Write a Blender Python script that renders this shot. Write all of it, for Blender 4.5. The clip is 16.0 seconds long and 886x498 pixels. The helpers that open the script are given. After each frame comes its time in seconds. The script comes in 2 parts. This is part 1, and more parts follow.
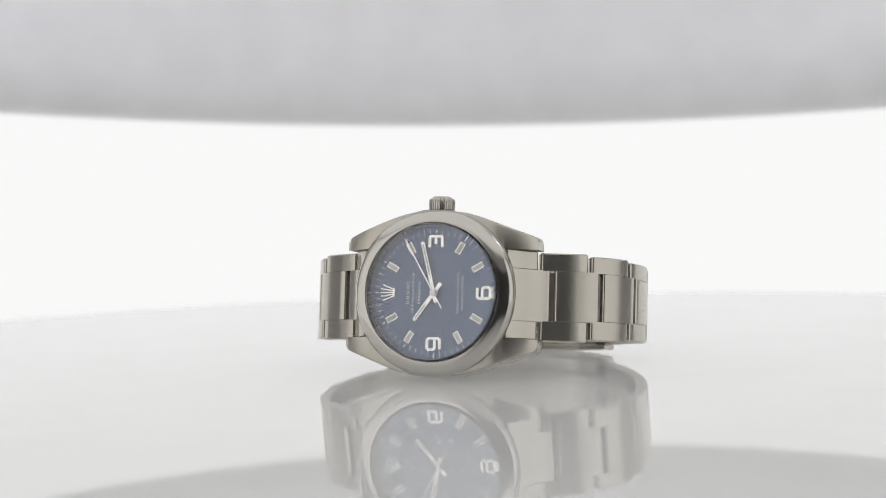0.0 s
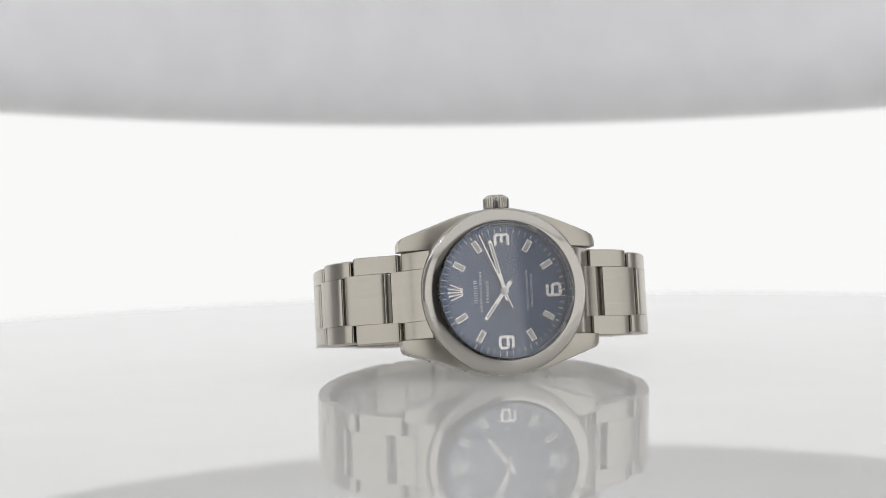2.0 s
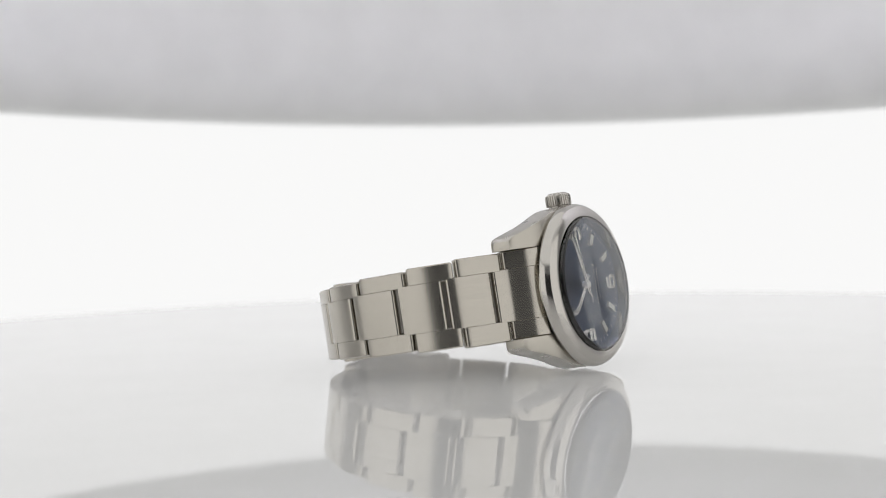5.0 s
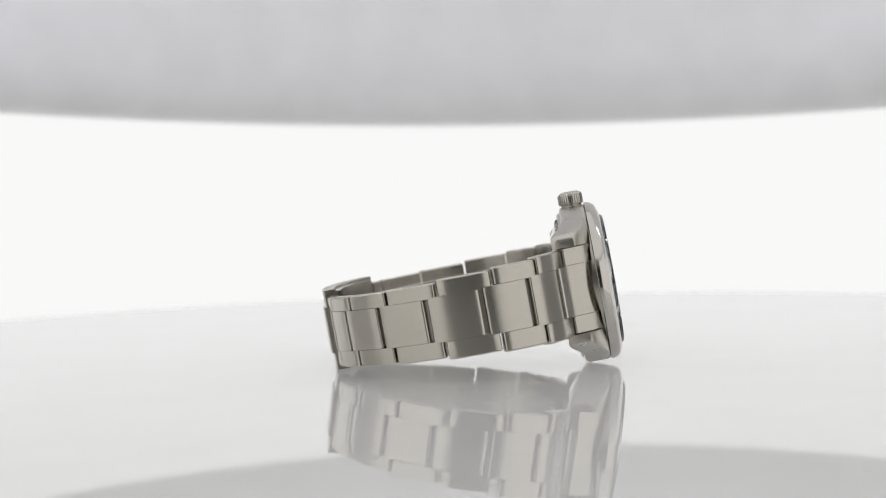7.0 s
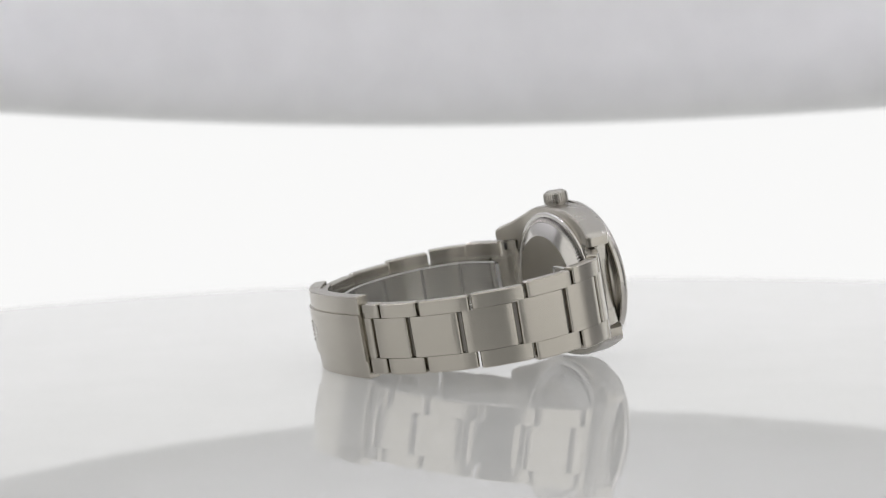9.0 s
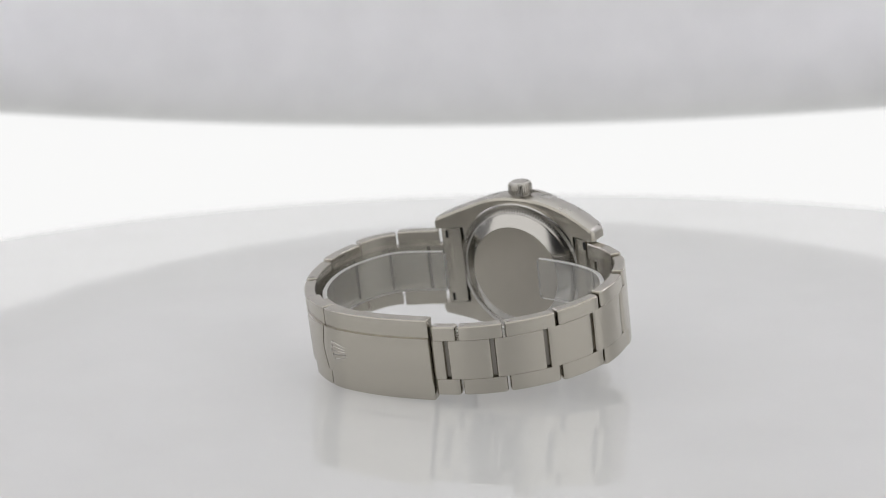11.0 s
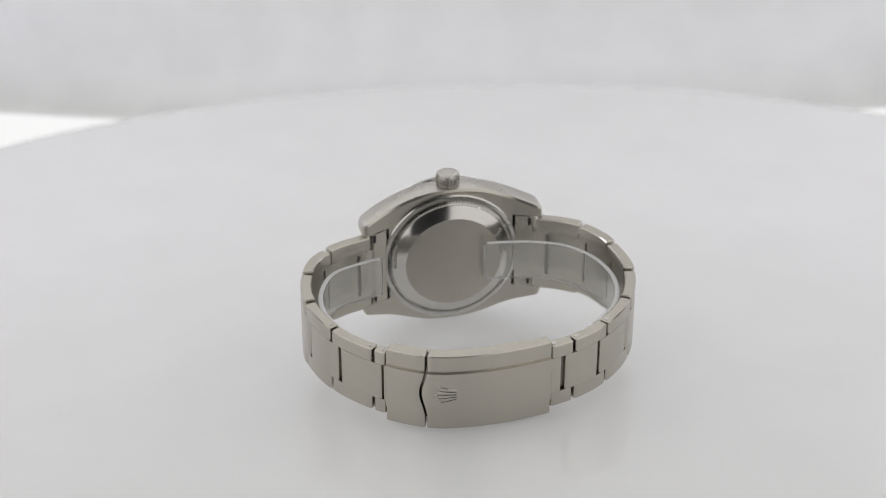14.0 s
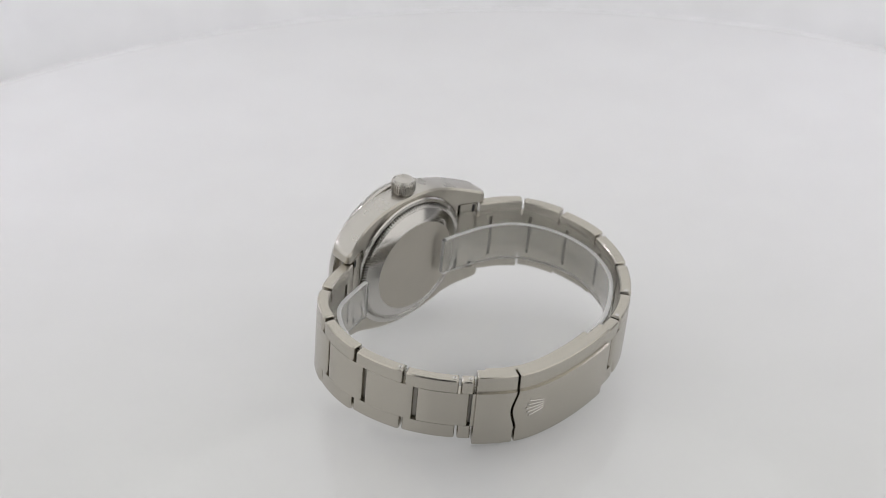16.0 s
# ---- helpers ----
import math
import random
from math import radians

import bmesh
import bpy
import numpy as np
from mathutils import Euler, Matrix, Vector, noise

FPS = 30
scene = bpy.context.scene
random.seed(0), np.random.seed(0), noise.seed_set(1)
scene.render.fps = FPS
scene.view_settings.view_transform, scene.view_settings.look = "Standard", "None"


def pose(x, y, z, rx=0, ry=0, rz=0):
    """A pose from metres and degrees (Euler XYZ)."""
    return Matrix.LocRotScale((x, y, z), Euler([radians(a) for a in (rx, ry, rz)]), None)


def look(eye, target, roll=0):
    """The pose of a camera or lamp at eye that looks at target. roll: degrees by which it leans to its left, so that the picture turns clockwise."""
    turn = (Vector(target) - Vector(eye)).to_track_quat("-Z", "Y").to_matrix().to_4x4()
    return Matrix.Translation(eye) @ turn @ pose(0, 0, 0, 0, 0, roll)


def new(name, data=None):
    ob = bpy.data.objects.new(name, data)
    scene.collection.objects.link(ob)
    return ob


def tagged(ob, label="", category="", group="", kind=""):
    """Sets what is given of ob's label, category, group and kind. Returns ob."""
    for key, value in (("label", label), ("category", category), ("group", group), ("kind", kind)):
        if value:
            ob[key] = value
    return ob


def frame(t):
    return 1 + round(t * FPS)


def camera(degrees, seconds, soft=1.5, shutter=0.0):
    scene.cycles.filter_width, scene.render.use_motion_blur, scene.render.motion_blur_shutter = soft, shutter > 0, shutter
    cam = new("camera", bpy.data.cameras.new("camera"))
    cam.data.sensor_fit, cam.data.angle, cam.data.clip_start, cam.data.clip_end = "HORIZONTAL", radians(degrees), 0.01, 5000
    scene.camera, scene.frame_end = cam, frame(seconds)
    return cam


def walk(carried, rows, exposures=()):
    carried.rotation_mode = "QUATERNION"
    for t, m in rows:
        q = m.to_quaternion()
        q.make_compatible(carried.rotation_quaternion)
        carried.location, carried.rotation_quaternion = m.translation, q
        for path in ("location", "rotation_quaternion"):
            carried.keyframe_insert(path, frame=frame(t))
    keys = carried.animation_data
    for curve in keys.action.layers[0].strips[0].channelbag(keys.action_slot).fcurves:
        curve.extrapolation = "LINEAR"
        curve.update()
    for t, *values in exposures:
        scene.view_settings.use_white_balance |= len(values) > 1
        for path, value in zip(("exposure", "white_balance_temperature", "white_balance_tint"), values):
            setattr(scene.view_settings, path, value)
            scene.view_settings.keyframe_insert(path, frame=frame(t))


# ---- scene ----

# ---- camera: stands still ----
cam = camera(26.24, 16.0, soft=0.7)
CAM = pose(-0.00712, -0.42477, 0.04697, 87.199, 1.569, -0.077)
walk(cam, [(0, CAM), (16, CAM)])
cam.data.dof.use_dof = True
cam.data.dof.focus_distance = 0.406
cam.data.dof.aperture_fstop = 17

# ---- light: a closed tent, lit by its own diffuser panels ----
world = bpy.data.worlds.new("world")
scene.world = world
world.use_nodes = True
world.node_tree.nodes["Background"].inputs[0].default_value = (0.5, 0.5, 0.5, 1)
world.node_tree.nodes["Background"].inputs[1].default_value = 0.05

BACK, FRONT, TOP, UNDER = 0.885, 0.93, 0.87, 0.8   # strength of the panels

MM = 0.001


def tent_lamp(x):
    """A small cool lamp beside the valance that lights the cloth, seen there as a pale patch."""
    data = bpy.data.lights.new("tent_lamp", "AREA")
    data.shape, data.size, data.energy, data.color = "DISK", 0.05, 0.12, (0.91, 0.87, 1.0)
    lamp = new("tent_lamp", data)
    lamp.matrix_world = look((x, 0.03, 0.20), (x * 1.05, 0.18, 0.125))
    return lamp


tent_lamp(-0.17)
tent_lamp(0.17)


# ---- materials ----
def material(name, base, rough, metal=0.0):
    m = bpy.data.materials.new(name)
    m.use_nodes = True
    p = m.node_tree.nodes["Principled BSDF"]
    p.inputs["Base Color"].default_value = (*base, 1)
    p.inputs["Roughness"].default_value = rough
    p.inputs["Metallic"].default_value = metal
    return m, m.node_tree, p


def add(tree, kind, **values):
    n = tree.nodes.new(kind)
    for k, v in values.items():
        if k in n.inputs:
            n.inputs[k].default_value = v
    return n


def noise_on(tree, scale, size, detail=3.0):
    """Noise in the object's own space, stretched by scale."""
    co = tree.nodes.new("ShaderNodeTexCoord")
    mp = add(tree, "ShaderNodeMapping", Scale=scale)
    nz = add(tree, "ShaderNodeTexNoise", Scale=size, Detail=detail)
    tree.links.new(co.outputs["Object"], mp.inputs["Vector"])
    tree.links.new(mp.outputs["Vector"], nz.inputs["Vector"])
    return nz


def vary(tree, p, slot, nz, low, high):
    r = tree.nodes.new("ShaderNodeMapRange")
    r.inputs["To Min"].default_value, r.inputs["To Max"].default_value = low, high
    tree.links.new(nz.outputs["Fac"], r.inputs["Value"])
    tree.links.new(r.outputs["Result"], p.inputs[slot])


def tint(tree, p, nz, a, b):
    r = tree.nodes.new("ShaderNodeValToRGB")
    r.color_ramp.elements[0].position, r.color_ramp.elements[1].position = 0.35, 0.65
    r.color_ramp.elements[0].color, r.color_ramp.elements[1].color = (*a, 1), (*b, 1)
    tree.links.new(nz.outputs["Fac"], r.inputs["Fac"])
    tree.links.new(r.outputs["Color"], p.inputs["Base Color"])


def relief(tree, p, nz, strength, distance):
    b = add(tree, "ShaderNodeBump", Strength=strength, Distance=distance)
    tree.links.new(nz.outputs["Fac"], b.inputs["Height"])
    tree.links.new(b.outputs["Normal"], p.inputs["Normal"])


def brushed(name, base, rough, grain, depth=0.06, across=None):
    """Steel with a satin grain of fine parallel lines."""
    m, tree, p = material(name, base, rough, 1.0)
    lines = noise_on(tree, grain, 1.0, 2.0)
    wear = noise_on(tree, (1, 1, 1), 160.0, 4.0)
    streak = noise_on(tree, tuple(g * 0.5 for g in grain), 1.0, 5.0) if across else wear
    low = 0.975
    tint(tree, p, streak, tuple(c * low for c in base), tuple(c * 1.015 for c in base))
    vary(tree, p, "Roughness", lines, rough - depth, rough + depth)
    relief(tree, p, lines, depth, 0.00004)
    if across:
        # the grain runs along the bracelet, so the gloss spreads across it
        t = add(tree, "ShaderNodeVectorTransform", Vector=across)
        t.vector_type, t.convert_from, t.convert_to = "VECTOR", "OBJECT", "WORLD"
        p.inputs["Anisotropic"].default_value = 0.7
        tree.links.new(t.outputs["Vector"], p.inputs["Tangent"])
    return m


STEEL = (0.495, 0.469, 0.416)
satin = brushed("satin_steel", STEEL, 0.25, (110, 110, 8000), 0.012, (0.2, 0.15, 0.96))
satin_case = brushed("satin_case_steel", STEEL, 0.29, (90, 2500, 2500), 0.004)
satin_back = brushed("satin_back_steel", (0.48, 0.452, 0.40), 0.34, (400, 900, 6000))


def polished_steel():
    m, tree, p = material("polished_steel", (0.56, 0.545, 0.52), 0.12, 1.0)
    nz = noise_on(tree, (1, 1, 1), 420.0, 5.0)
    vary(tree, p, "Roughness", nz, 0.10, 0.20)
    return m


polished = polished_steel()


def worn_polish(name, low, high):
    m, tree, p = material(name, (0.53, 0.51, 0.475), low, 1.0)
    vary(tree, p, "Roughness", noise_on(tree, (1, 1, 1), 260.0, 5.0), low, high)
    return m


soft_polish = worn_polish("worn_polished_steel", 0.25, 0.31)
bezel_polish = worn_polish("bezel_polished_steel", 0.10, 0.18)
fine_satin = brushed("fine_satin_steel", (0.74, 0.73, 0.71), 0.32, (3000, 3000, 3000), 0.03)


def bright_steel():
    m, tree, p = material("mirror_steel", (0.86, 0.85, 0.83), 0.24, 1.0)
    vary(tree, p, "Roughness", noise_on(tree, (1, 1, 1), 2200.0), 0.2, 0.28)
    return m


mirror = bright_steel()


# steel with the shade of gaps and holes in its colour; engraving shares it
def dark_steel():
    m, tree, p = material("shaded_recess_steel", (0.30, 0.285, 0.26), 0.4, 1.0)
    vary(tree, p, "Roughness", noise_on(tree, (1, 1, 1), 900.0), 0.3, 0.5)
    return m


recess = dark_steel()


def dial_blue():
    m, tree, p = material("blue_sunray_dial", (0.07, 0.102, 0.185), 0.33, 1.0)
    t = tree.nodes.new("ShaderNodeTangent")
    t.direction_type, t.axis = "RADIAL", "Y"
    p.inputs["Anisotropic"].default_value = 0.55
    tree.links.new(t.outputs["Tangent"], p.inputs["Tangent"])
    vary(tree, p, "Roughness", noise_on(tree, (1, 1, 1), 3000.0), 0.30, 0.37)
    return m


blue = dial_blue()


def lume_white():
    m, tree, p = material("white_lume", (0.80, 0.81, 0.78), 0.5)
    tint(tree, p, noise_on(tree, (1, 1, 1), 2500.0), (0.76, 0.77, 0.73), (0.83, 0.84, 0.81))
    return m


lume = lume_white()
print_white = material("dial_print", (0.74, 0.75, 0.77), 0.5)[0]


def clear(name, ior, rough, colour):
    m, tree, p = material(name, colour, rough)
    p.inputs["Transmission Weight"].default_value = 1.0
    p.inputs["IOR"].default_value = ior
    return m


sapphire = clear("sapphire_crystal", 1.77, 0.0, (1, 1, 1))


def clear_plastic():
    m = clear("clear_plastic", 1.35, 0.08, (0.95, 0.95, 0.94))
    tree = m.node_tree
    p = tree.nodes["Principled BSDF"]
    p.inputs["Transmission Weight"].default_value = 0.92
    nz = noise_on(tree, (1, 1, 1), 500.0, 4.0)
    vary(tree, p, "Roughness", nz, 0.05, 0.16)
    return m


plastic = clear_plastic()


def cut_plastic():
    """The milky sawn edge of the clear strip."""
    m, tree, p = material("sawn_plastic_edge", (0.80, 0.80, 0.79), 0.35)
    p.inputs["Transmission Weight"].default_value = 0.35
    vary(tree, p, "Roughness", noise_on(tree, (1, 1, 1), 800.0, 4.0), 0.3, 0.5)
    return m


plastic_edge = cut_plastic()


def acrylic():
    m, tree, p = material("white_acrylic", (0.43, 0.43, 0.427), 0.01)
    p.inputs["IOR"].default_value = 1.49
    nz = noise_on(tree, (1, 1, 1), 35.0, 5.0)
    tint(tree, p, nz, (0.424, 0.424, 0.421), (0.436, 0.436, 0.433))
    vary(tree, p, "Roughness", noise_on(tree, (1, 1, 1), 90.0, 5.0), 0.0, 0.004)
    # light wanders far through the milky sheet and washes shadows out
    p.inputs["Subsurface Weight"].default_value = 1.0
    p.inputs["Subsurface Radius"].default_value = (1.0, 1.0, 1.0)
    p.inputs["Subsurface Scale"].default_value = 0.06
    return m


white_acrylic = acrylic()


def cloth(name, base):
    m, tree, p = material(name, base, 0.9)
    nz = noise_on(tree, (1, 1, 1), 60.0, 6.0)
    tint(tree, p, nz, tuple(c * 0.97 for c in base), tuple(min(1, c * 1.02) for c in base))
    relief(tree, p, noise_on(tree, (1, 1, 1), 1500.0), 0.2, 0.0003)
    return m


tent_white = cloth("white_tent_cloth", (0.73, 0.735, 0.735))
tent_grey = cloth("grey_tent_cloth", (0.33, 0.33, 0.335))
# black for the tent cloth, also the shade in notches and screw slots
tent_and_slot_black = cloth("black_cloth_and_slots", (0.02, 0.02, 0.022))
aluminium = material("aluminium_base", (0.5, 0.5, 0.5), 0.4, 1.0)[0]


def glow(name, colour, strength):
    m, tree, p = material(name, (0.06, 0.06, 0.06), 0.8)
    p.inputs["Emission Color"].default_value = (*colour, 1)
    p.inputs["Emission Strength"].default_value = strength
    return m


back_glow = glow("backlight_diffuser", (1.0, 1.0, 0.995), BACK)
front_glow = glow("front_diffuser", (1.0, 0.985, 0.965), FRONT)
under_glow = glow("under_diffuser", (1.0, 0.995, 0.985), UNDER)
top_glow = glow("top_diffuser", (1.0, 0.995, 0.985), TOP)


# ---- mesh helpers ----
def mesh_of(name, verts, faces, materials, smooth=False, index=None):
    me = bpy.data.meshes.new(name)
    me.from_pydata(verts, [], faces)
    for m in materials:
        me.materials.append(m)
    if index:
        me.polygons.foreach_set("material_index", index)
    bm = bmesh.new()
    bm.from_mesh(me)
    bmesh.ops.recalc_face_normals(bm, faces=bm.faces)
    bm.to_mesh(me)
    bm.free()
    if smooth:
        me.polygons.foreach_set("use_smooth", [True] * len(me.polygons))
        me.set_sharp_from_angle(angle=radians(smooth))
    return me


def part(name, me, parent, label=""):
    ob = new(name, me)
    ob.parent = parent
    return tagged(ob, label) if label else ob


def lathe(profile, steps=96, axis="Y", closed=False):
    """Turn a profile of (radius, height) in mm about an axis; returns verts, faces."""
    verts, faces, n = [], [], len(profile)
    for i in range(steps):
        a = 2 * math.pi * i / steps
        for r, h in profile:
            x, z = r * math.cos(a) * MM, r * math.sin(a) * MM
            verts.append((x, h * MM, z) if axis == "Y" else (x, z, h * MM))
    last = n if closed else n - 1
    for i in range(steps):
        j = (i + 1) % steps
        for k in range(last):
            l = (k + 1) % n
            faces.append((i * n + k, i * n + l, j * n + l, j * n + k))
    return verts, faces


def loft(rings):
    """Skin closed rings of equal count and cap both ends."""
    n = len(rings[0])
    verts = [p for ring in rings for p in ring]
    faces = []
    for i in range(len(rings) - 1):
        for k in range(n):
            l = (k + 1) % n
            faces.append((i * n + k, i * n + l, (i + 1) * n + l, (i + 1) * n + k))
    faces.append(tuple(range(n)))
    faces.append(tuple((len(rings) - 1) * n + k for k in range(n)))
    return verts, faces


def merged(*bits):
    verts, faces = [], []
    for v, f in bits:
        o = len(verts)
        verts += v
        faces += [tuple(i + o for i in face) for face in f]
    return verts, faces


# ---- the tent ----
def wall(name, radius, a0, a1, z0, z1, mat, label, thick=0.004, steps=48, low=None):
    """A curved upright panel; angles in degrees, 90 is behind the plate as the camera looks."""
    rings = []
    for i in range(steps + 1):
        a = radians(a0 + (a1 - a0) * i / steps)
        ring = []
        b = low(radius * math.cos(a)) if low else z0
        for r, z in ((radius, b), (radius + thick, b), (radius + thick, z1), (radius, z1)):
            ring.append((r * math.cos(a), r * math.sin(a), z))
        rings.append(ring)
    ob = new(name, mesh_of(name, *loft(rings), [mat], 30))
    return tagged(ob, label, "light panel" if "panel" in name else "wall", kind="structure")


wall("back_light_panel", 0.44, 25, 155, -0.24, 0.36, back_glow, "bright white backlit diffuser behind the turntable")
wall("front_light_panel", 0.56, -68.5, -1, -0.20, 0.38, front_glow, "soft white side diffuser of the light tent")
wall("front_light_panel", 0.56, -179, -111.5, -0.20, 0.38, front_glow, "soft white side diffuser of the light tent")
wall("wall_round", 0.62, 0, 360, -0.25, 0.42, tent_grey, "grey cloth wall of the light tent", steps=96)
wall("wall_behind_camera", 0.60, -110, -70, -0.25, 0.28, tent_and_slot_black, "black cloth behind the camera")


def lip(x):
    u = x / 0.15
    return 0.0575 + 0.0052 * min(u * u, 4) - 0.003 * max(-2, min(2, u))


def valance():
    """The white cloth that hangs from the tent's top, with a rolled hem along its lower edge."""
    rings, steps, radius = [], 72, 0.24
    for i in range(steps + 1):
        a = radians(10 + 160 * i / steps)
        b = lip(radius * math.cos(a))
        prof = [(0.0, 0.395)]
        prof += [(0.0, b + 0.026 + 0.02 * k) for k in range(6, -1, -1)]
        for k in range(9):
            t = math.pi * k / 8
            prof.append((0.014 - 0.014 * math.cos(t), b + 0.022 - 0.022 * math.sin(t)))
        prof += [(0.028, b + 0.03), (0.010, b + 0.065), (0.006, 0.395)]
        rings.append([((radius + d) * math.cos(a), (radius + d) * math.sin(a), z) for d, z in prof])
    ob = new("tent_valance", mesh_of("tent_valance", *loft(rings), [tent_white], 60))
    return tagged(ob, "white cloth valance with a rolled hem above the backlight", "backdrop", kind="structure")


valance()


def disc_slab(name, radius, z0, z1, mat, label, category):
    v, f = lathe([(0.0001, z0), (radius, z0), (radius, z1), (0.0001, z1)], 64, "Z", True)
    return tagged(new(name, mesh_of(name, v, f, [mat])), label, category, kind="structure")


disc_slab("floor", 640, -256, -250, tent_white, "white cloth floor of the light tent", "floor")
disc_slab("ceiling", 640, 420, 426, tent_white, "white cloth ceiling of the light tent", "ceiling")
disc_slab("ceiling_light_panel", 540, 396, 400, top_glow, "round white diffuser in the top of the tent", "light panel")

disc_slab("under_light_panel", 330, -156, -150, under_glow, "round white diffuser under the translucent turntable plate", "light panel")


# ---- the turntable ----
RIM = 217.7


def turntable():
    plate = tagged(new("turntable_plate"), "glossy milk-white acrylic turntable plate", "turntable")
    v, f = lathe([(0.001, 0.05), (RIM - 4.0, 0.05), (RIM - 2.5, 0.05), (RIM - 1, -0.15), (RIM - 0.2, -0.6), (RIM, -3), (RIM - 0.4, -5.2), (RIM - 2, -6),
                  (0.001, -6)], 192, "Z", True)
    part("disc", mesh_of("disc", v, f, [white_acrylic], 30), plate)
    return plate


def turntable_base():
    base = tagged(new("metal_stand"), "round grey metal column under the turntable plate", "stand")
    v, f = lathe([(0.001, -250), (70, -250), (70, -240), (24, -236), (20, -60), (0.001, -60)], 48, "Z", True)
    part("column", mesh_of("column", v, f, [aluminium], 30), base)
    prof = [(max(0.001, 22 * math.cos(math.radians(t))), -31 + 23 * math.sin(math.radians(t)) - 1) for t in range(-90, 91, 10)]
    v, f = lathe(prof, 48, "Z")
    part("ball_joint", mesh_of("ball_joint", v, f, [aluminium], 40), base)
    return base


plate = turntable()
turntable_base()


# ---- the bracelet's line, seen along the watch's 3-9 axis: x to 6 o'clock, y to the back ----
def smooth_curve(points, per=24):
    p = [np.array(q, float) for q in points]
    p = [2 * p[0] - p[1]] + p + [2 * p[-1] - p[-2]]
    out = []
    for i in range(1, len(p) - 2):
        for k in range(per):
            t = k / per
            a, b, c, d = p[i - 1:i + 3]
            out.append(0.5 * (2 * b + (c - a) * t + (2 * a - 5 * b + 4 * c - d) * t ** 2 + (3 * b - a - 3 * c + d) * t ** 3))
    out.append(p[-2])
    return np.array(out)


LOOP = smooth_curve([(-14.9, 1.0), (-17.6, 3.3), (-20.8, 7.4), (-26.2, 10.2), (-31.6, 14.9), (-35.0, 23.0), (-35.6, 34.0), (-31.4, 45.0),
                     (-23.6, 53.6), (-14.0, 58.8), (-1.0, 61.3), (11.0, 61.3), (19.2, 58.9), (28.2, 52.2), (35.0, 43.0), (38.4, 32.0),
                     (37.8, 22.4), (34.0, 14.2), (27.4, 9.8), (20.8, 7.4), (17.6, 3.3), (14.9, 1.0)])
STEP = np.r_[0, np.cumsum(np.hypot(*np.diff(LOOP, axis=0).T))]


def along(point):
    """Length of the loop up to its place nearest to a point."""
    return float(STEP[np.argmin(np.hypot(*(LOOP - np.array(point)).T))])


def loop_at(s, n):
    """The place n mm outside the loop after s mm."""
    x, y = np.interp(s, STEP, LOOP[:, 0]), np.interp(s, STEP, LOOP[:, 1])
    dx = np.interp(s + 0.7, STEP, LOOP[:, 0]) - np.interp(s - 0.7, STEP, LOOP[:, 0])
    dy = np.interp(s + 0.7, STEP, LOOP[:, 1]) - np.interp(s - 0.7, STEP, LOOP[:, 1])
    h = math.hypot(dx, dy) or 1
    return x - dy / h * n, y + dx / h * n


def band(s0, s1, zs, outer, inner, fillet=0.5, cut=0.22, k=6, cut_top=None):
    """A block bent along the loop; s0, s1 and outer may be functions of the height z. Ends are rounded, edges broken."""
    rings = []
    top = cut if cut_top is None else cut_top
    grow = [(zs[0], cut)] + [(zs[0] + cut, 0)] + [(z, 0) for z in zs[1:-1]] + [(zs[-1] - top, 0), (zs[-1], top)]
    for z, c in grow:
        a = (s0(z) if callable(s0) else s0) + c
        b = (s1(z) if callable(s1) else s1) - c
        o = (outer(z) if callable(outer) else outer) - c
        i, r = inner + c, fillet
        pts = [(a, i), (a, o - r), (a + 0.13 * r, o - 0.5 * r), (a + 0.5 * r, o - 0.13 * r)]
        pts += [(a + r + (b - a - 2 * r) * j / k, o) for j in range(k + 1)]
        pts += [(b - 0.5 * r, o - 0.13 * r), (b - 0.13 * r, o - 0.5 * r), (b, o - r), (b, i)]
        pts += [(b + (a - b) * j / k, i) for j in range(1, k)]
        rings.append([(p[0] * MM, p[1] * MM, z * MM) for p in ((*loop_at(s, n),) for s, n in pts)])
    return loft(rings)


def half_width(s):
    """Half the bracelet's width: tapers from the lugs to the clasp."""
    u = min(s, STEP[-1] - s)
    return 9.35 - 1.95 * min(1, max(0, (u - 7.5) / 46))


SEAMS_12 = [along(p) for p in ((-14.9, 1.0), (-20.8, 7.4), (-30.0, 13.2), (-34.9, 22.8), (-35.3, 34.4), (-31.2, 45.4), (-23.4, 53.8), (-14.4, 58.6), (-8.8, 60.2))]
SEAMS_6 = [along(p) for p in ((14.9, 1.0), (20.8, 7.4), (30.4, 11.6), (37.0, 20.2), (38.4, 31.4), (34.9, 43.2), (28.0, 52.4), (25.2, 54.7))]
SHIFT = 2.7     # the centre pieces reach this far towards the clasp
CLASP0, CLASP1 = SEAMS_12[-1], SEAMS_6[-1]


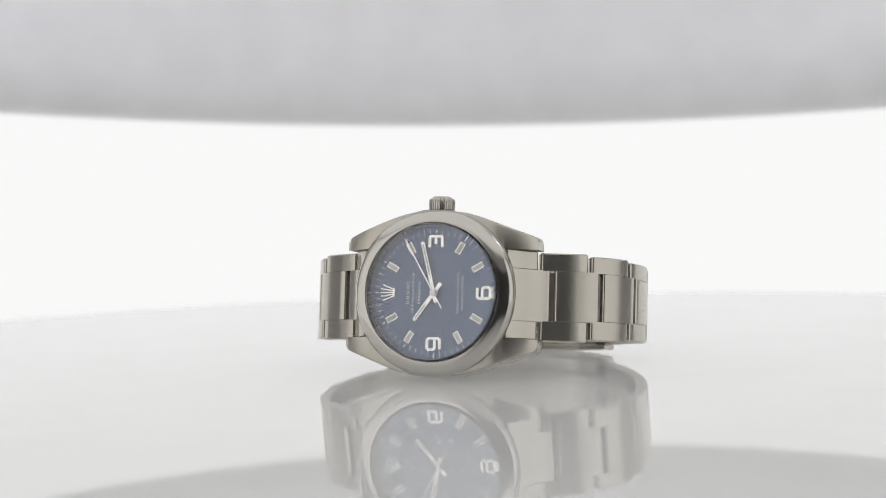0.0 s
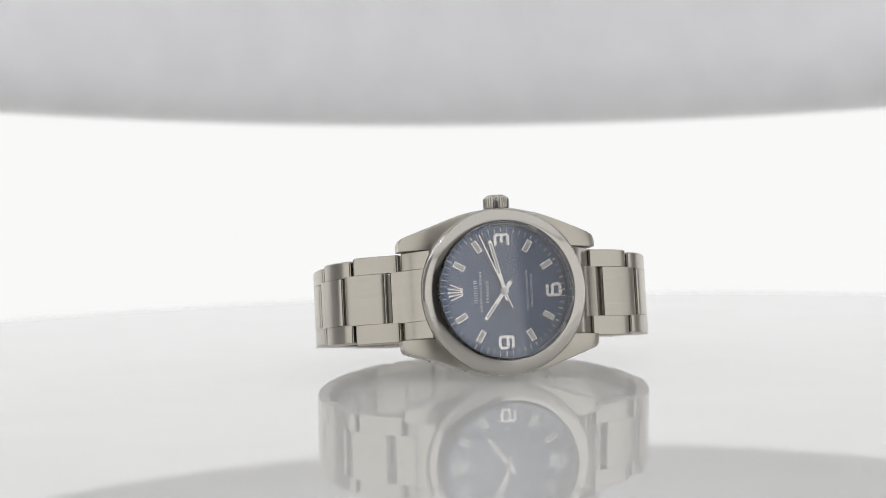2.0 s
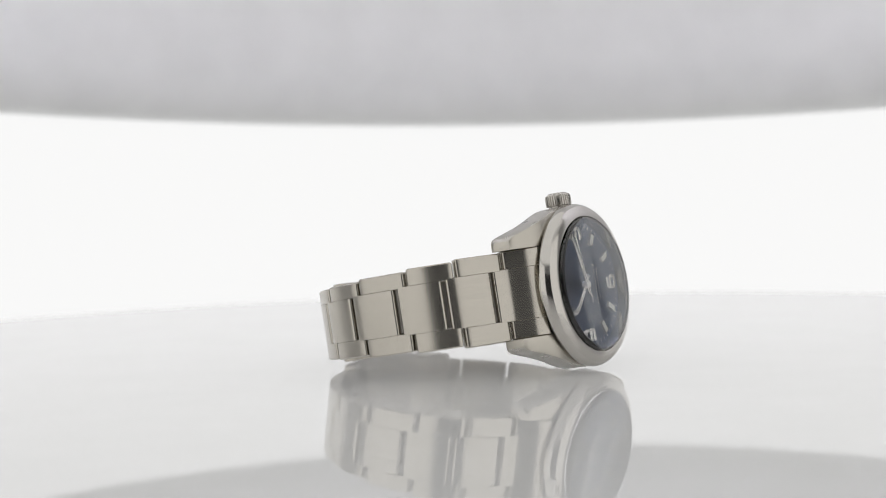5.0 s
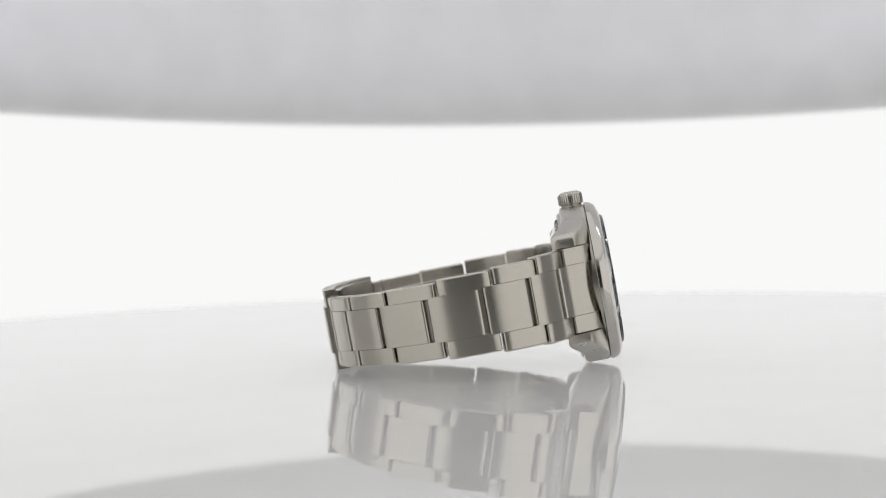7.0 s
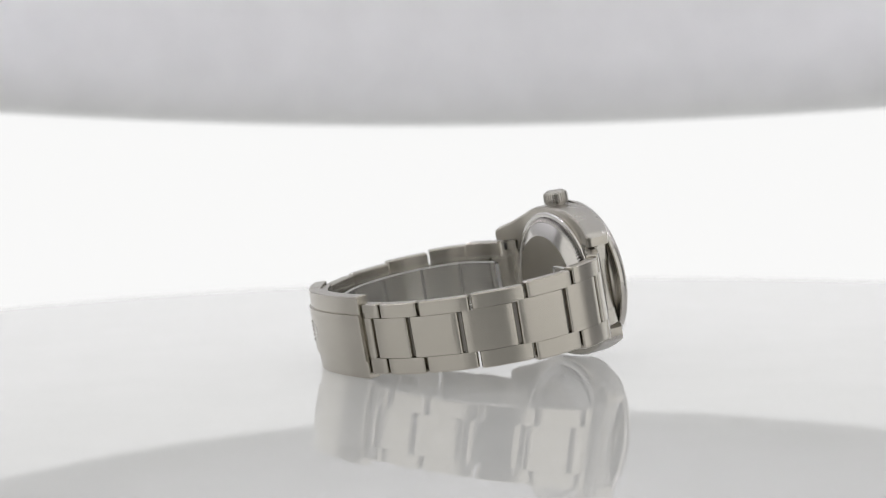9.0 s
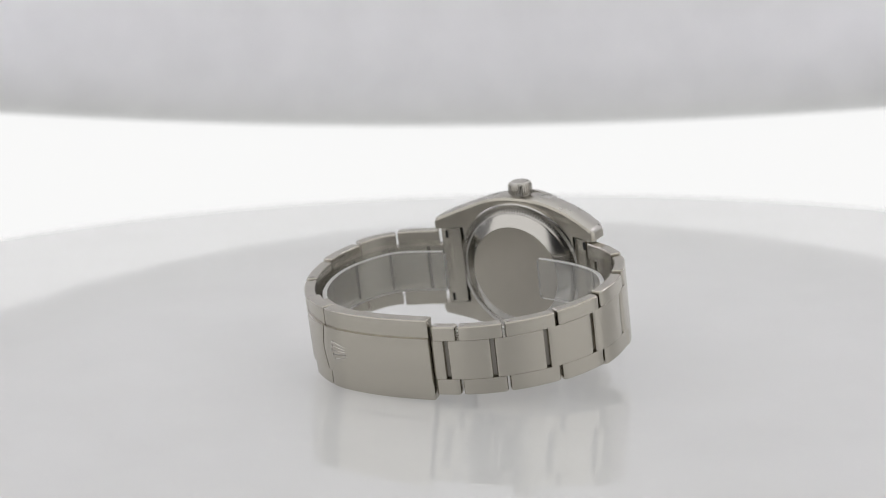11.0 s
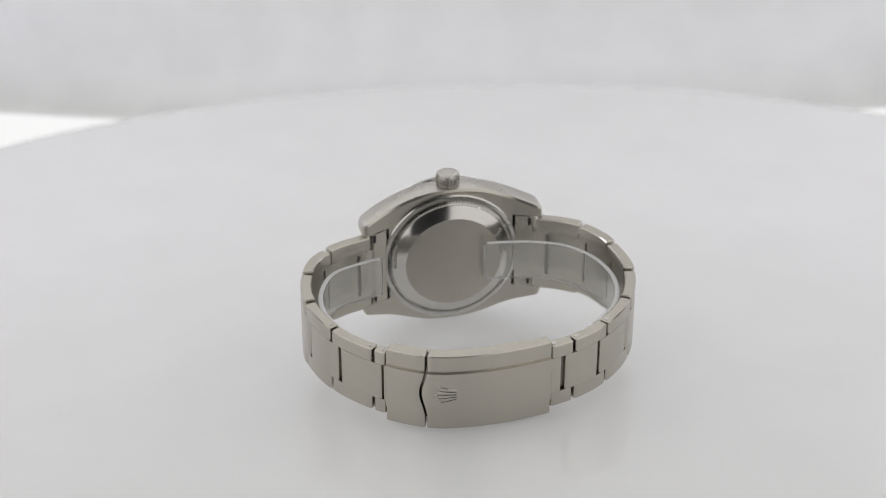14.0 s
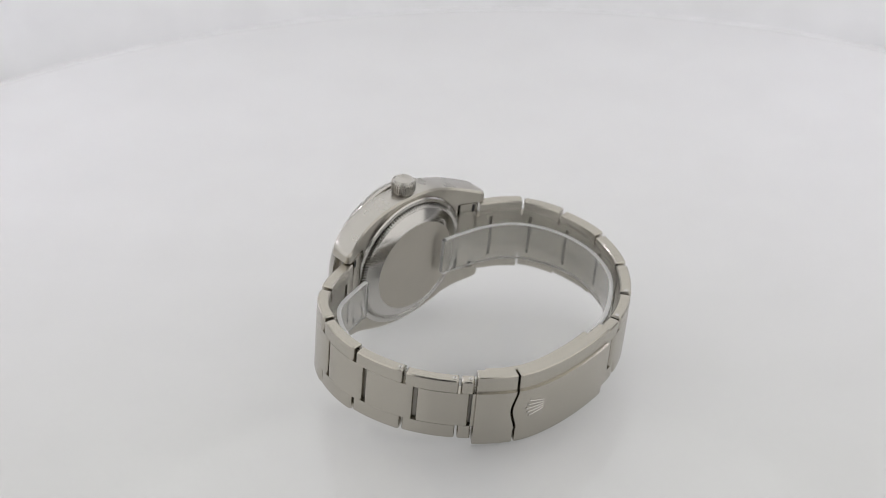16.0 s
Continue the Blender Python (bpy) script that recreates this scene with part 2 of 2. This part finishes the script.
def bracelet(watch):
    for seams, way in ((SEAMS_12, 1), (SEAMS_6, -1)):
        count = len(seams) - 1
        for i in range(count):
            a, b = seams[i], seams[i + 1]
            w = half_width((a + b) / 2)
            inner = w * 0.585
            gap = 0.28
            low = 0.5 if i else 0.0
            first, last = i == 0, i == count - 1
            lo, hi = min(a, b) + gap, max(a, b) - gap
            name = "end_link" if first else "bracelet_link"
            c0, c1 = (a + (0 if first else SHIFT * way)), (b + (0.4 if last else SHIFT) * way)
            c_lo, c_hi = min(c0, c1) + 0.40, max(c0, c1) - 0.40
            drop = -0.12 if first else 0.0
            link = part(name, mesh_of(name, *band(c_lo, c_hi, [-inner + 0.02, inner - 0.02], 0.02 + drop, -2.5, 0.6, 0.03), [satin], 35), watch)
            if first:
                side = -way
                block = [(15.3, 3.6), (17.5, 6.0), (19.9, 8.3), (19.6, 8.9), (17.0, 8.3), (15.3, 7.4)]
                rings = [[(side * x * MM, y * MM, z * MM) for x, y in block] for z in (-9.25, 9.25)]
                part("end_block", mesh_of("end_block", *loft(rings), [satin], 20), link)
                for end in (1, -1):
                    # black block drawn as the shade inside the spring bar notch
                    notch = [(18.0, 8.3), (18.9, 8.4), (18.9, 8.86), (18.0, 8.66)]
                    rings = [[(side * x * MM, y * MM, end * z * MM) for x, y in notch] for z in (7.0, 8.8)]
                    part("bar_notch_shade", mesh_of("bar_notch_shade", *loft(rings), [tent_and_slot_black]), link)
            for z0, z1, below, above in ((inner + 0.02, w, 0.03, 0.26), (-w - low, -inner - 0.02, 0.26, 0.03)):
                part("side_piece", mesh_of("side_piece", *band(lo, hi, [z0, z1], 0.0, -2.5, 0.55, below, 6, above), [satin], 35), link)
            if not first:
                k_lo, k_hi = c0 - 1.1, c0 + 1.1
                # gap shade is put into the hinge's darker colour
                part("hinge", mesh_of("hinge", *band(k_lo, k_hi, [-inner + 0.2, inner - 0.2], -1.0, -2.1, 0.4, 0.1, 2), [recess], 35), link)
            if i >= count - 3:
                # pin heads in the edge
                for end in (1, -1):
                    x, y = loop_at(b - 1.2 * way, -1.25)
                    v, f = lathe([(0.001, 0.05), (0.52, 0.05), (0.58, -0.3)], 14, "Z")
                    v = [(p[0] + x * MM, p[1] + y * MM, end * (p[2] + (w + 0.02 + (low if end < 0 else 0)) * MM)) for p in v]
                    part("pin", mesh_of("pin", v, f, [polished], 40), link)
                    if way < 0 and end > 0:
                        # slotted screws on the adjustable side; a black bar is each slot's shade
                        h = w + 0.07
                        slot = [[((x + dx) * MM, (y + dy) * MM, (h + dz) * MM) for dx, dy in ((-0.4, -0.22), (-0.3, -0.32), (0.4, 0.22), (0.3, 0.32))] for dz in (-0.04, 0.012)]
                        part("screw_slot_shade", mesh_of("screw_slot_shade", *loft(slot), [tent_and_slot_black]), link)


def clasp(watch):
    lo, hi = CLASP0 + 0.1, CLASP1 - 0.1
    hw, step_z = 9.0, 5.1
    split = along((18.2, 59.0))

    def wave(z):
        t = abs(z) / hw
        return split + 0.55 * math.cos(min(1, t / 0.62) * math.pi) - 0.15

    def face(z):
        return 1.0 if abs(z) < step_z else 0.5

    zs = sorted({round(z, 3) for z in [-hw, hw] + [hw * k / 9 for k in range(-8, 9)] + [-step_z - 0.06, -step_z + 0.06, step_z - 0.06, step_z + 0.06]})
    cover = part("clasp_cover", mesh_of("clasp_cover", *band(lo, lambda z: wave(z) - 0.22, zs, face, -2.3, 0.3, 0.2, 26), [satin], 35), watch,
                 "brushed steel folding clasp cover with a raised middle band")
    part("clasp_end", mesh_of("clasp_end", *band(lambda z: wave(z) + 0.22, hi, zs, face, -2.3, 0.3, 0.2, 8), [satin], 35), watch)
    part("clasp_blade", mesh_of("clasp_blade", *band(lo + 4, hi - 2, [-8.0, 8.3], -2.25, -3.7, 0.3, 0.15, 26), [satin], 35), watch)
    # embossed five-pointed emblem on the cover, as plain shapes
    s_base, s_tip = along((13.2, 61.0)), along((15.8, 60.2))
    for k in range(5):
        z = (k - 2) * 0.98
        tip = s_tip - 0.28 * abs(k - 2) ** 1.3
        x, y = loop_at(tip, 1.02)
        v, f = lathe([(max(0.001, 0.3 * math.cos(t)), 0.3 * math.sin(t)) for t in (-1.5, -0.8, 0, 0.8, 1.5)], 10, "Z")
        v = [(p[0] + x * MM, p[1] + y * MM, p[2] + z * MM) for p in v]
        part("emblem_point", mesh_of("emblem_point", v, f, [polished], 60), cover)
        rings = []
        for u in (0, 0.5, 1):
            s, zz = tip + (s_base - 1.4 - tip) * u, z * (1 - 0.45 * u)
            ring = []
            for dn, dz in ((0.98, -0.14), (1.1, 0), (0.98, 0.14), (0.9, 0)):
                px, py = loop_at(s, dn)
                ring.append((px * MM, py * MM, (zz + dz) * MM))
            rings.append(ring)
        part("emblem_ray", mesh_of("emblem_ray", *loft(rings), [polished]), cover)


# ---- the watch head ----
DEEP = 1.1      # the dial lies this far behind the bezel's seat


def profile(xs, values):
    """A smooth line through values at xs, even about x = 0."""
    line = smooth_curve([(-xs[1], values[1])] + list(zip(xs, values)), 10)
    return lambda x: float(np.interp(abs(x), line[:, 0], line[:, 1]))


outline = profile((0, 3, 6, 9, 12, 15, 18, 20, 20.8, 21.3), (17.45, 17.35, 17.0, 16.25, 15.2, 14.1, 13.05, 12.35, 11.95, 11.2))
front_y = profile((0, 11, 14, 17, 20, 21.3), (0.9, 1.0, 1.3, 2.2, 3.6, 4.6))
back_y = profile((0, 10, 14, 17, 20, 20.9, 21.3), (6.5, 6.5, 7.0, 8.0, 9.3, 9.3, 8.6))


def case_ring(x, zi, sign):
    zo, f, b = outline(x), front_y(x), back_y(x)
    pts = [(zi, f), (zo - 0.5, f), (zo - 0.14, f + 0.12), (zo, f + 0.4), (zo, b - 0.9), (zo - 0.25, b - 0.3), (zo - 0.8, b), (zi, b)]
    return [(x * MM, y * MM, sign * z * MM) for z, y in pts]


def watch_case(watch):
    bits = []
    xs = [15.2, 16, 17, 18, 19, 19.8, 20.4, 20.8, 21.1, 21.3]
    xs = [-x for x in reversed(xs)] + [-14.65, -14.6] + [14.0 * k / 20 for k in range(-20, 21)] + [14.6, 14.65] + xs
    for sign in (1, -1):
        # hollow in the middle for the dial, open between the lugs
        bits.append(loft([case_ring(x, 9.38 if abs(x) > 14.62 else math.sqrt(max(0.0, 14.35 ** 2 - x * x)), sign) for x in xs]))
    bits.append(lathe([(16.1, 0.85), (16.1, 6.7), (15.0, 6.7), (15.0, 0.85)], 96, "Y", True))
    v, f = merged(*bits)
    index = []
    for face in f:
        ys = [v[i][2] for i in face]
        inside = min(abs(y) for y in ys) > 0.0108 and len(face) == 4
        k = sorted({i % 8 for i in face}) if len(face) == 4 else []
        index.append(1 if k in ([3, 4], [4, 5], [2, 3]) and inside else 0)
    case = part("case", mesh_of("case", v, f, [satin_case, soft_polish], 28, index), watch, "brushed steel case middle with polished flanks and lugs")
    # spring bar holes in the lugs' inner sides, their shade drawn as dark slots
    for sx in (1, -1):
        for sz in (1, -1):
            x, y, z = 19.0 * sx, 7.7, 9.36 * sz
            ring = [[((x + dx) * MM, (y + dy) * MM, (z + dz) * MM) for dx, dy in ((-0.5, -0.7), (0.5, -0.7), (0.5, 0.8), (-0.5, 0.8))] for dz in (-0.05, 0.05)]
            part("lug_slot_shade", mesh_of("lug_slot_shade", *loft(ring), [recess]), case)
    prof = [(14.45, -1.2), (14.5, -1.9), (14.75, -2.15), (15.2, -2.08), (16.0, -1.8), (16.9, -1.35), (17.4, -0.7), (17.68, 0.1), (17.68, 0.72), (17.4, 0.88), (14.5, 0.89)]
    part("bezel", mesh_of("bezel", *lathe(prof, 144, "Y", True), [bezel_polish], 25), watch, "domed polished steel bezel")
    prof = [(14.5, -1.95), (14.1, -1.7), (13.45, DEEP - 0.02), (13.45, DEEP + 0.5), (14.2, DEEP + 0.5)]
    part("rehaut", mesh_of("rehaut", *lathe(prof, 144, "Y", True), [polished], 25), watch)
    bits = []
    for k in range(90):
        if k % 15 < 12:
            a = 2 * math.pi * k / 90
            ring = []
            for da in (0, 0.038):
                c, s = math.cos(a + da), math.sin(a + da)
                ring.append([(r * c * MM, y * MM, r * s * MM) for r, y in ((13.98, -1.44), (13.90, -1.46), (13.78, -1.16), (13.86, -1.14))])
            bits.append(loft(ring))
    part("rehaut_engraving", mesh_of("rehaut_engraving", *merged(*bits), [recess]), watch)
    prof = [(0.001, -2.85), (13.4, -2.85), (13.7, -2.85), (14.2, -2.75), (14.45, -2.4), (14.45, -1.7), (13.9, -1.6), (0.001, -1.6)]
    glass = part("crystal", mesh_of("crystal", *lathe(prof, 144, "Y"), [sapphire], 20), watch, "clear flat sapphire crystal")
    glass.visible_shadow = False
    prof = [(16.2, 6.3), (16.2, 6.95), (15.9, 7.2), (15.1, 7.25), (15.0, 6.9), (0.001, 6.9)]
    back = part("case_back", mesh_of("case_back", *lathe(prof, 144, "Y"), [polished], 25), watch, "screw-down steel case back with a fluted rim")
    # fluted ring
    teeth = 132
    verts, faces = [], []
    for i in range(teeth * 4):
        a = 2 * math.pi * i / (teeth * 4)
        r0 = 15.0 if i % 4 in (0, 1) else 14.4
        for r, y in ((r0, 6.9), (r0, 7.65), (14.2, 8.05), (13.9, 7.9)):
            verts.append((r * math.cos(a) * MM, y * MM, r * math.sin(a) * MM))
    n = teeth * 4
    for i in range(n):
        j = (i + 1) % n
        faces += [(i * 4 + k, i * 4 + k + 1, j * 4 + k + 1, j * 4 + k) for k in range(3)]
    part("fluted_ring", mesh_of("fluted_ring", verts, faces, [polished]), back)
    part("bevel", mesh_of("bevel", *lathe([(14.0, 7.95), (13.7, 8.15), (11.35, 9.35), (11.2, 9.4)], 128, "Y"), [polished], 40), back)
    part("back_plate", mesh_of("back_plate", *lathe([(11.25, 9.3), (11.2, 9.42), (0.001, 9.42)], 128, "Y"), [satin_back], 30), back, "brushed flat steel disc")


def crown(watch):
    verts, faces, teeth = [], [], 30
    prof = [(2.2, 17.0), (2.3, 17.7), (2.72, 17.8), (2.8, 18.1), (2.8, 19.7), (2.6, 20.15), (2.1, 20.4), (1.9, 20.6), (0.001, 20.75)]
    for i in range(teeth * 4):
        a = 2 * math.pi * i / (teeth * 4)
        for k, (r, z) in enumerate(prof):
            if 2 <= k <= 5 and i % 4 in (2, 3):
                r -= 0.3
            verts.append((r * math.cos(a) * MM, (3.5 + r * math.sin(a)) * MM, z * MM))
    n, c = teeth * 4, len(prof)
    for i in range(n):
        j = (i + 1) % n
        faces += [(i * c + k, i * c + k + 1, j * c + k + 1, j * c + k) for k in range(c - 1)]
    part("crown", mesh_of("crown", verts, faces, [soft_polish], 35), watch, "fluted steel winding crown")
    v, f = lathe([(2.6, 16.3), (2.6, 17.15), (2.3, 17.3), (0.001, 17.3)], 40, "Z")
    v = [(x, y + 3.5 * MM, z) for x, y, z in v]
    part("crown_tube", mesh_of("crown_tube", v, f, [satin_case], 35), watch)


# ---- the dial. On it u points to 3 o'clock's right as one reads it, v to 12 ----
def on_dial(u, v, h):
    """Reading directions to the watch's space: 12 lies towards -x, 3 towards +z, h above the dial."""
    return (-v * MM, (DEEP - h) * MM, u * MM)


def plate_on_dial(poly, h0, h1, inset=0.0):
    """A raised flat shape over a convex outline, with sloped sides."""
    cx = sum(p[0] for p in poly) / len(poly)
    cy = sum(p[1] for p in poly) / len(poly)
    top = []
    for u, v in poly:
        d = math.hypot(u - cx, v - cy)
        q = max(0, d - inset * 1.3) / d
        top.append((cx + (u - cx) * q, cy + (v - cy) * q))
    return loft([[on_dial(u, v, h0) for u, v in poly], [on_dial(u, v, h1) for u, v in top]])


def ribbon(path, width, h0, h1, edge=0.0):
    """A flat stroke of even width along a path, with mitred corners and bevelled edges."""
    n = len(path)
    rings = []
    for i in range(n):
        p = Vector(path[i])
        d0 = (p - Vector(path[i - 1])).normalized() if i else (Vector(path[1]) - p).normalized()
        d1 = (Vector(path[i + 1]) - p).normalized() if i < n - 1 else d0
        m = Vector((-(d0 + d1).y, (d0 + d1).x)).normalized()
        k = 1 / max(0.4, m.dot(Vector((-d0.y, d0.x))))
        a, b = width / 2 * k, (width / 2 - edge) * k
        rings.append([on_dial(*(p + m * q), h) for q, h in ((a, h0), (a, h1 - edge), (b, h1), (-b, h1), (-a, h1 - edge), (-a, h0))])
    return loft(rings)


DIGITS = {
    "3": [[(-1.05, 1.25), (0.75, 1.25), (1.05, 0.95), (1.05, 0.3), (0.8, 0.0), (1.05, -0.3), (1.05, -0.95), (0.75, -1.25), (-1.05, -1.25)],
          [(-0.45, 0.02), (0.8, 0.02)]],
    "6": [[(-1.05, 0.25), (0.75, 0.25), (1.05, -0.05), (1.05, -0.95), (0.75, -1.25), (-0.75, -1.25), (-1.05, -0.95), (-1.05, 0.95), (-0.75, 1.25), (1.0, 1.25)]],
}
DIGITS["9"] = [[(-u, -v) for u, v in path] for path in DIGITS["6"]]


def dial(watch):
    prof = [(13.6, DEEP + 0.3), (13.6, DEEP), (0.8, DEEP), (0.001, DEEP)]
    face = part("dial", mesh_of("dial", *lathe(prof, 128, "Y"), [blue]), watch, "dark blue sunray dial")
    for hour in range(12):
        a = radians(90 - hour * 30)
        c, s = math.cos(a), math.sin(a)
        if hour in (3, 6, 9):
            ox, oy = 10.62 * c, 10.62 * s
            bits = []
            for k, path in enumerate(DIGITS[str(hour)]):
                moved = [(u * 1.1 + ox, v * 1.1 + oy) for u, v in path]
                bits.append(ribbon(moved, 0.72, 0.0, 0.38 + 0.012 * k, 0.1))
            part("hour_numeral", mesh_of("hour_numeral", *merged(*bits), [mirror]), face, "applied polished steel numeral %d" % hour)
        elif hour:
            def box(r0, r1, w):
                return [(r * c - t * s, r * s + t * c) for r, t in ((r0, -w), (r1, -w), (r1, w), (r0, w))]
            mark = part("hour_marker", mesh_of("hour_marker", *plate_on_dial(box(9.25, 12.1, 0.72), 0.0, 0.42, 0.12), [mirror]), face)
            part("lume_filling", mesh_of("lume_filling", *plate_on_dial(box(9.55, 11.85, 0.46), 0.3, 0.46), [lume]), mark)
        else:
            # five-pointed emblem as plain shapes
            bits = [plate_on_dial([(-1.0, 8.75), (1.0, 8.75), (0.95, 9.25), (-0.95, 9.25)], 0.0, 0.34, 0.08)]
            for k in range(5):
                u = (k - 2) * 0.78
                v = 11.75 - 0.16 * (k - 2) ** 2
                bits.append(ribbon([(u * 0.5, 9.2), (u, v)], 0.32, 0.0, 0.30 + 0.006 * k, 0.08))
                bits.append(plate_on_dial([(u + 0.27 * math.cos(t * math.pi / 4), v + 0.27 * math.sin(t * math.pi / 4)) for t in range(8)], 0.0, 0.37 + 0.006 * k, 0.06))
            part("emblem", mesh_of("emblem", *merged(*bits), [mirror]), face)
    for minute in range(60):
        a = radians(minute * 6)
        c, s = math.cos(a), math.sin(a)
        r0, w = (12.15, 0.05) if minute % 5 else (12.45, 0.1)
        poly = [(r * c - t * s, r * s + t * c) for r, t in ((r0, -w), (13.1, -w), (13.1, w), (r0, w))]
        part("minute_mark", mesh_of("minute_mark", *plate_on_dial(poly, 0.0, 0.02), [print_white]), face)
    # the maker's words as plain bars
    for v, length, high, h, count in ((5.95, 5.0, 0.8, 0.02, 5), (4.85, 8.4, 0.5, 0.021, 15), (3.5, 4.8, 0.6, 0.022, 8)):
        bits = []
        for k in range(count):
            u = -length / 2 + length * (k + 0.5) / count
            wd, t = length / count * 0.31, high * 0.09
            for u0, u1, v0, v1 in ((-wd, -wd + 2.4 * t, -0.5, 0.5), (wd - 2.4 * t, wd, -0.5, 0.5)):
                bits.append(plate_on_dial([(u + u0, v + v0 * high), (u + u1, v + v0 * high), (u + u1, v + v1 * high), (u + u0, v + v1 * high)], 0.0, h))
        part("print_bar", mesh_of("print_bar", *merged(*bits), [print_white]), face)
    # the words that can be read
    for words, v, size in (("SUPERLATIVE CHRONOMETER", -5.0, 8.6), ("OFFICIALLY CERTIFIED", -5.95, 6.9)):
        cu = bpy.data.curves.new("dial_words", "FONT")
        cu.body, cu.align_x, cu.align_y, cu.size, cu.extrude = words, "CENTER", "CENTER", 1.0, 0.0
        probe = bpy.data.objects.new("probe", cu)
        scene.collection.objects.link(probe)
        bpy.context.view_layer.update()
        me = bpy.data.meshes.new_from_object(probe.evaluated_get(bpy.context.evaluated_depsgraph_get()))
        bpy.data.objects.remove(probe)
        xs = [q.co.x for q in me.vertices]
        k = size / (max(xs) - min(xs))
        for q in me.vertices:
            q.co = Vector(on_dial(q.co.x * k, v + q.co.y * k, 0.02))
        me.materials.clear()
        me.materials.append(print_white)
        part("dial_words", me, face)


def hand(name, watch, width, length, tail, h, fill, label):
    """A straight hand along +z of its own space (3 o'clock), pivoting about the dial's centre."""
    wide = width / 2
    me = mesh_of(name, *plate_on_dial([(-tail, -wide), (length - 0.3, -wide), (length, -wide * 0.4), (length, wide * 0.4), (length - 0.3, wide), (-tail, wide)], h, h + 0.16, 0.04), [mirror])
    ob = part(name, me, watch, label)
    if fill:
        part("lume_filling", mesh_of("lume_filling", *plate_on_dial([(fill, -wide * 0.5), (length - 0.6, -wide * 0.5), (length - 0.6, wide * 0.5), (fill, wide * 0.5)], h + 0.1, h + 0.18), [lume]), ob)
    return ob


def turned(degrees):
    """Pose of a hand at that many degrees clockwise after 3 o'clock."""
    return pose(0, 0, 0, 0, degrees, 0)


def hands_of(watch):
    hour = hand("hour_hand", watch, 0.85, 7.3, 2.5, 0.62, 3.2, "steel hour pointer with white filling")
    hour.matrix_basis = turned(HOUR)
    minute = hand("minute_hand", watch, 0.8, 11.0, 2.2, 0.86, 3.6, "steel minute pointer with white filling")
    minute.matrix_basis = turned(MINUTE)
    second = hand("second_hand", watch, 0.26, 12.9, 3.9, 1.10, 0, "thin steel seconds pointer")
    v, f = lathe([(0.001, DEEP - 1.45), (0.55, DEEP - 1.45), (0.8, DEEP - 1.3), (0.8, DEEP - 0.5)], 32, "Y")
    part("hub", mesh_of("hub", v, f, [fine_satin], 40), watch)
    return second


HOUR, MINUTE = -143.6, -14.4
LEAN, YAW, ROLL = -8.8, 0.9, 0.45


def watch_thing():
    watch = tagged(new("wrist_watch"), "steel wrist watch with dark blue dial lying on its side", "watch")
    watch_case(watch)
    crown(watch)
    dial(watch)
    second = hands_of(watch)
    bracelet(watch)
    clasp(watch)
    return watch, second


watch, second_hand = watch_thing()


def strip_thing():
    """A springy strip of clear plastic inside the bracelet that keeps its shape."""
    path = smooth_curve([(-7.0, 10.8), (-12, 11.4), (-18.5, 12.8), (-25.4, 16.4), (-30.2, 23.8), (-31.4, 33.5), (-28.0, 43.2), (-20.6, 50.2), (-12.5, 54.6), (0, 57.0),
                         (10.5, 57.0), (17, 54.8), (24, 49.6), (30.8, 42.0), (34.2, 32.2), (33.4, 23.4), (29.0, 16.0), (21, 12.9), (17.4, 12.1)], 8)
    rings = []
    for i, p in enumerate(path):
        d = path[min(i + 1, len(path) - 1)] - path[max(i - 1, 0)]
        n = np.array((-d[1], d[0])) / np.hypot(*d) * 0.5
        end = 0.5 if i in (0, len(path) - 1) else 0
        zt = 4.9 - end
        rings.append([((p + n * k)[0] * MM, (p + n * k)[1] * MM, z * MM) for k, z in ((1, -zt + 0.1), (1, zt - 0.1), (0.7, zt), (-0.7, zt), (-1, zt - 0.1), (-1, -zt + 0.1), (-0.7, -zt), (0.7, -zt))])
    v, f = loft(rings)
    index = [1 if len(q) > 4 or abs(sum(v[i][2] for i in q)) > 0.0192 - 0.0004 else 0 for q in f]
    strip = new("plastic_strip", mesh_of("plastic_strip", v, f, [plastic, plastic_edge], 35, index))
    strip.visible_shadow = False
    return tagged(strip, "clear bent plastic strip inside the watch bracelet", "packaging")


strip = strip_thing()

# ---- everything on the plate turns with it, and the plate tips up from the eighth second ----
TILT = [(0, 0.0), (1, 0.0), (2, 0.0), (3, 0.0), (4, 0.0), (5, 0.0), (6, 0.0), (7, 0.0), (7.5, 0.0), (8, 0.05), (8.5, 0.4), (9, 1.3), (9.5, 3.1), (10, 5.1), (10.5, 7.05),
        (11, 8.9), (11.5, 10.6), (12, 12.3), (12.5, 13.9), (13, 15.6), (13.5, 17.2), (14, 18.9), (14.5, 20.6), (15, 22.3), (15.5, 23.9), (16, 25.7)]
SPIN0, SPIN = -19.59, 15.098
REST = 0.0184   # height of the dial's centre


def plate_pose(t, tilt):
    sink = -0.0002 * max(0.0, min(1.0, (t - 11) / 3))
    return pose(-0.0004, 0, 0.01146 + sink, tilt) @ pose(0, 0, -0.01146, 0, 0, SPIN0 + SPIN * t)


def motions():
    on_plate = pose(0.0007, -0.0283, REST, LEAN, 0, YAW) @ pose(0, 0, 0, 0, ROLL, 0)
    turning = [(t, plate_pose(t, tilt)) for t, tilt in TILT]
    walk(plate, turning)
    walk(watch, [(t, m @ on_plate) for t, m in turning])
    walk(strip, [(t, m @ on_plate) for t, m in turning])
    walk(second_hand, [(t, turned(SECOND0 + SECOND * t)) for t in range(0, 17)])


SECOND0, SECOND = -30.2, 3.8
motions()
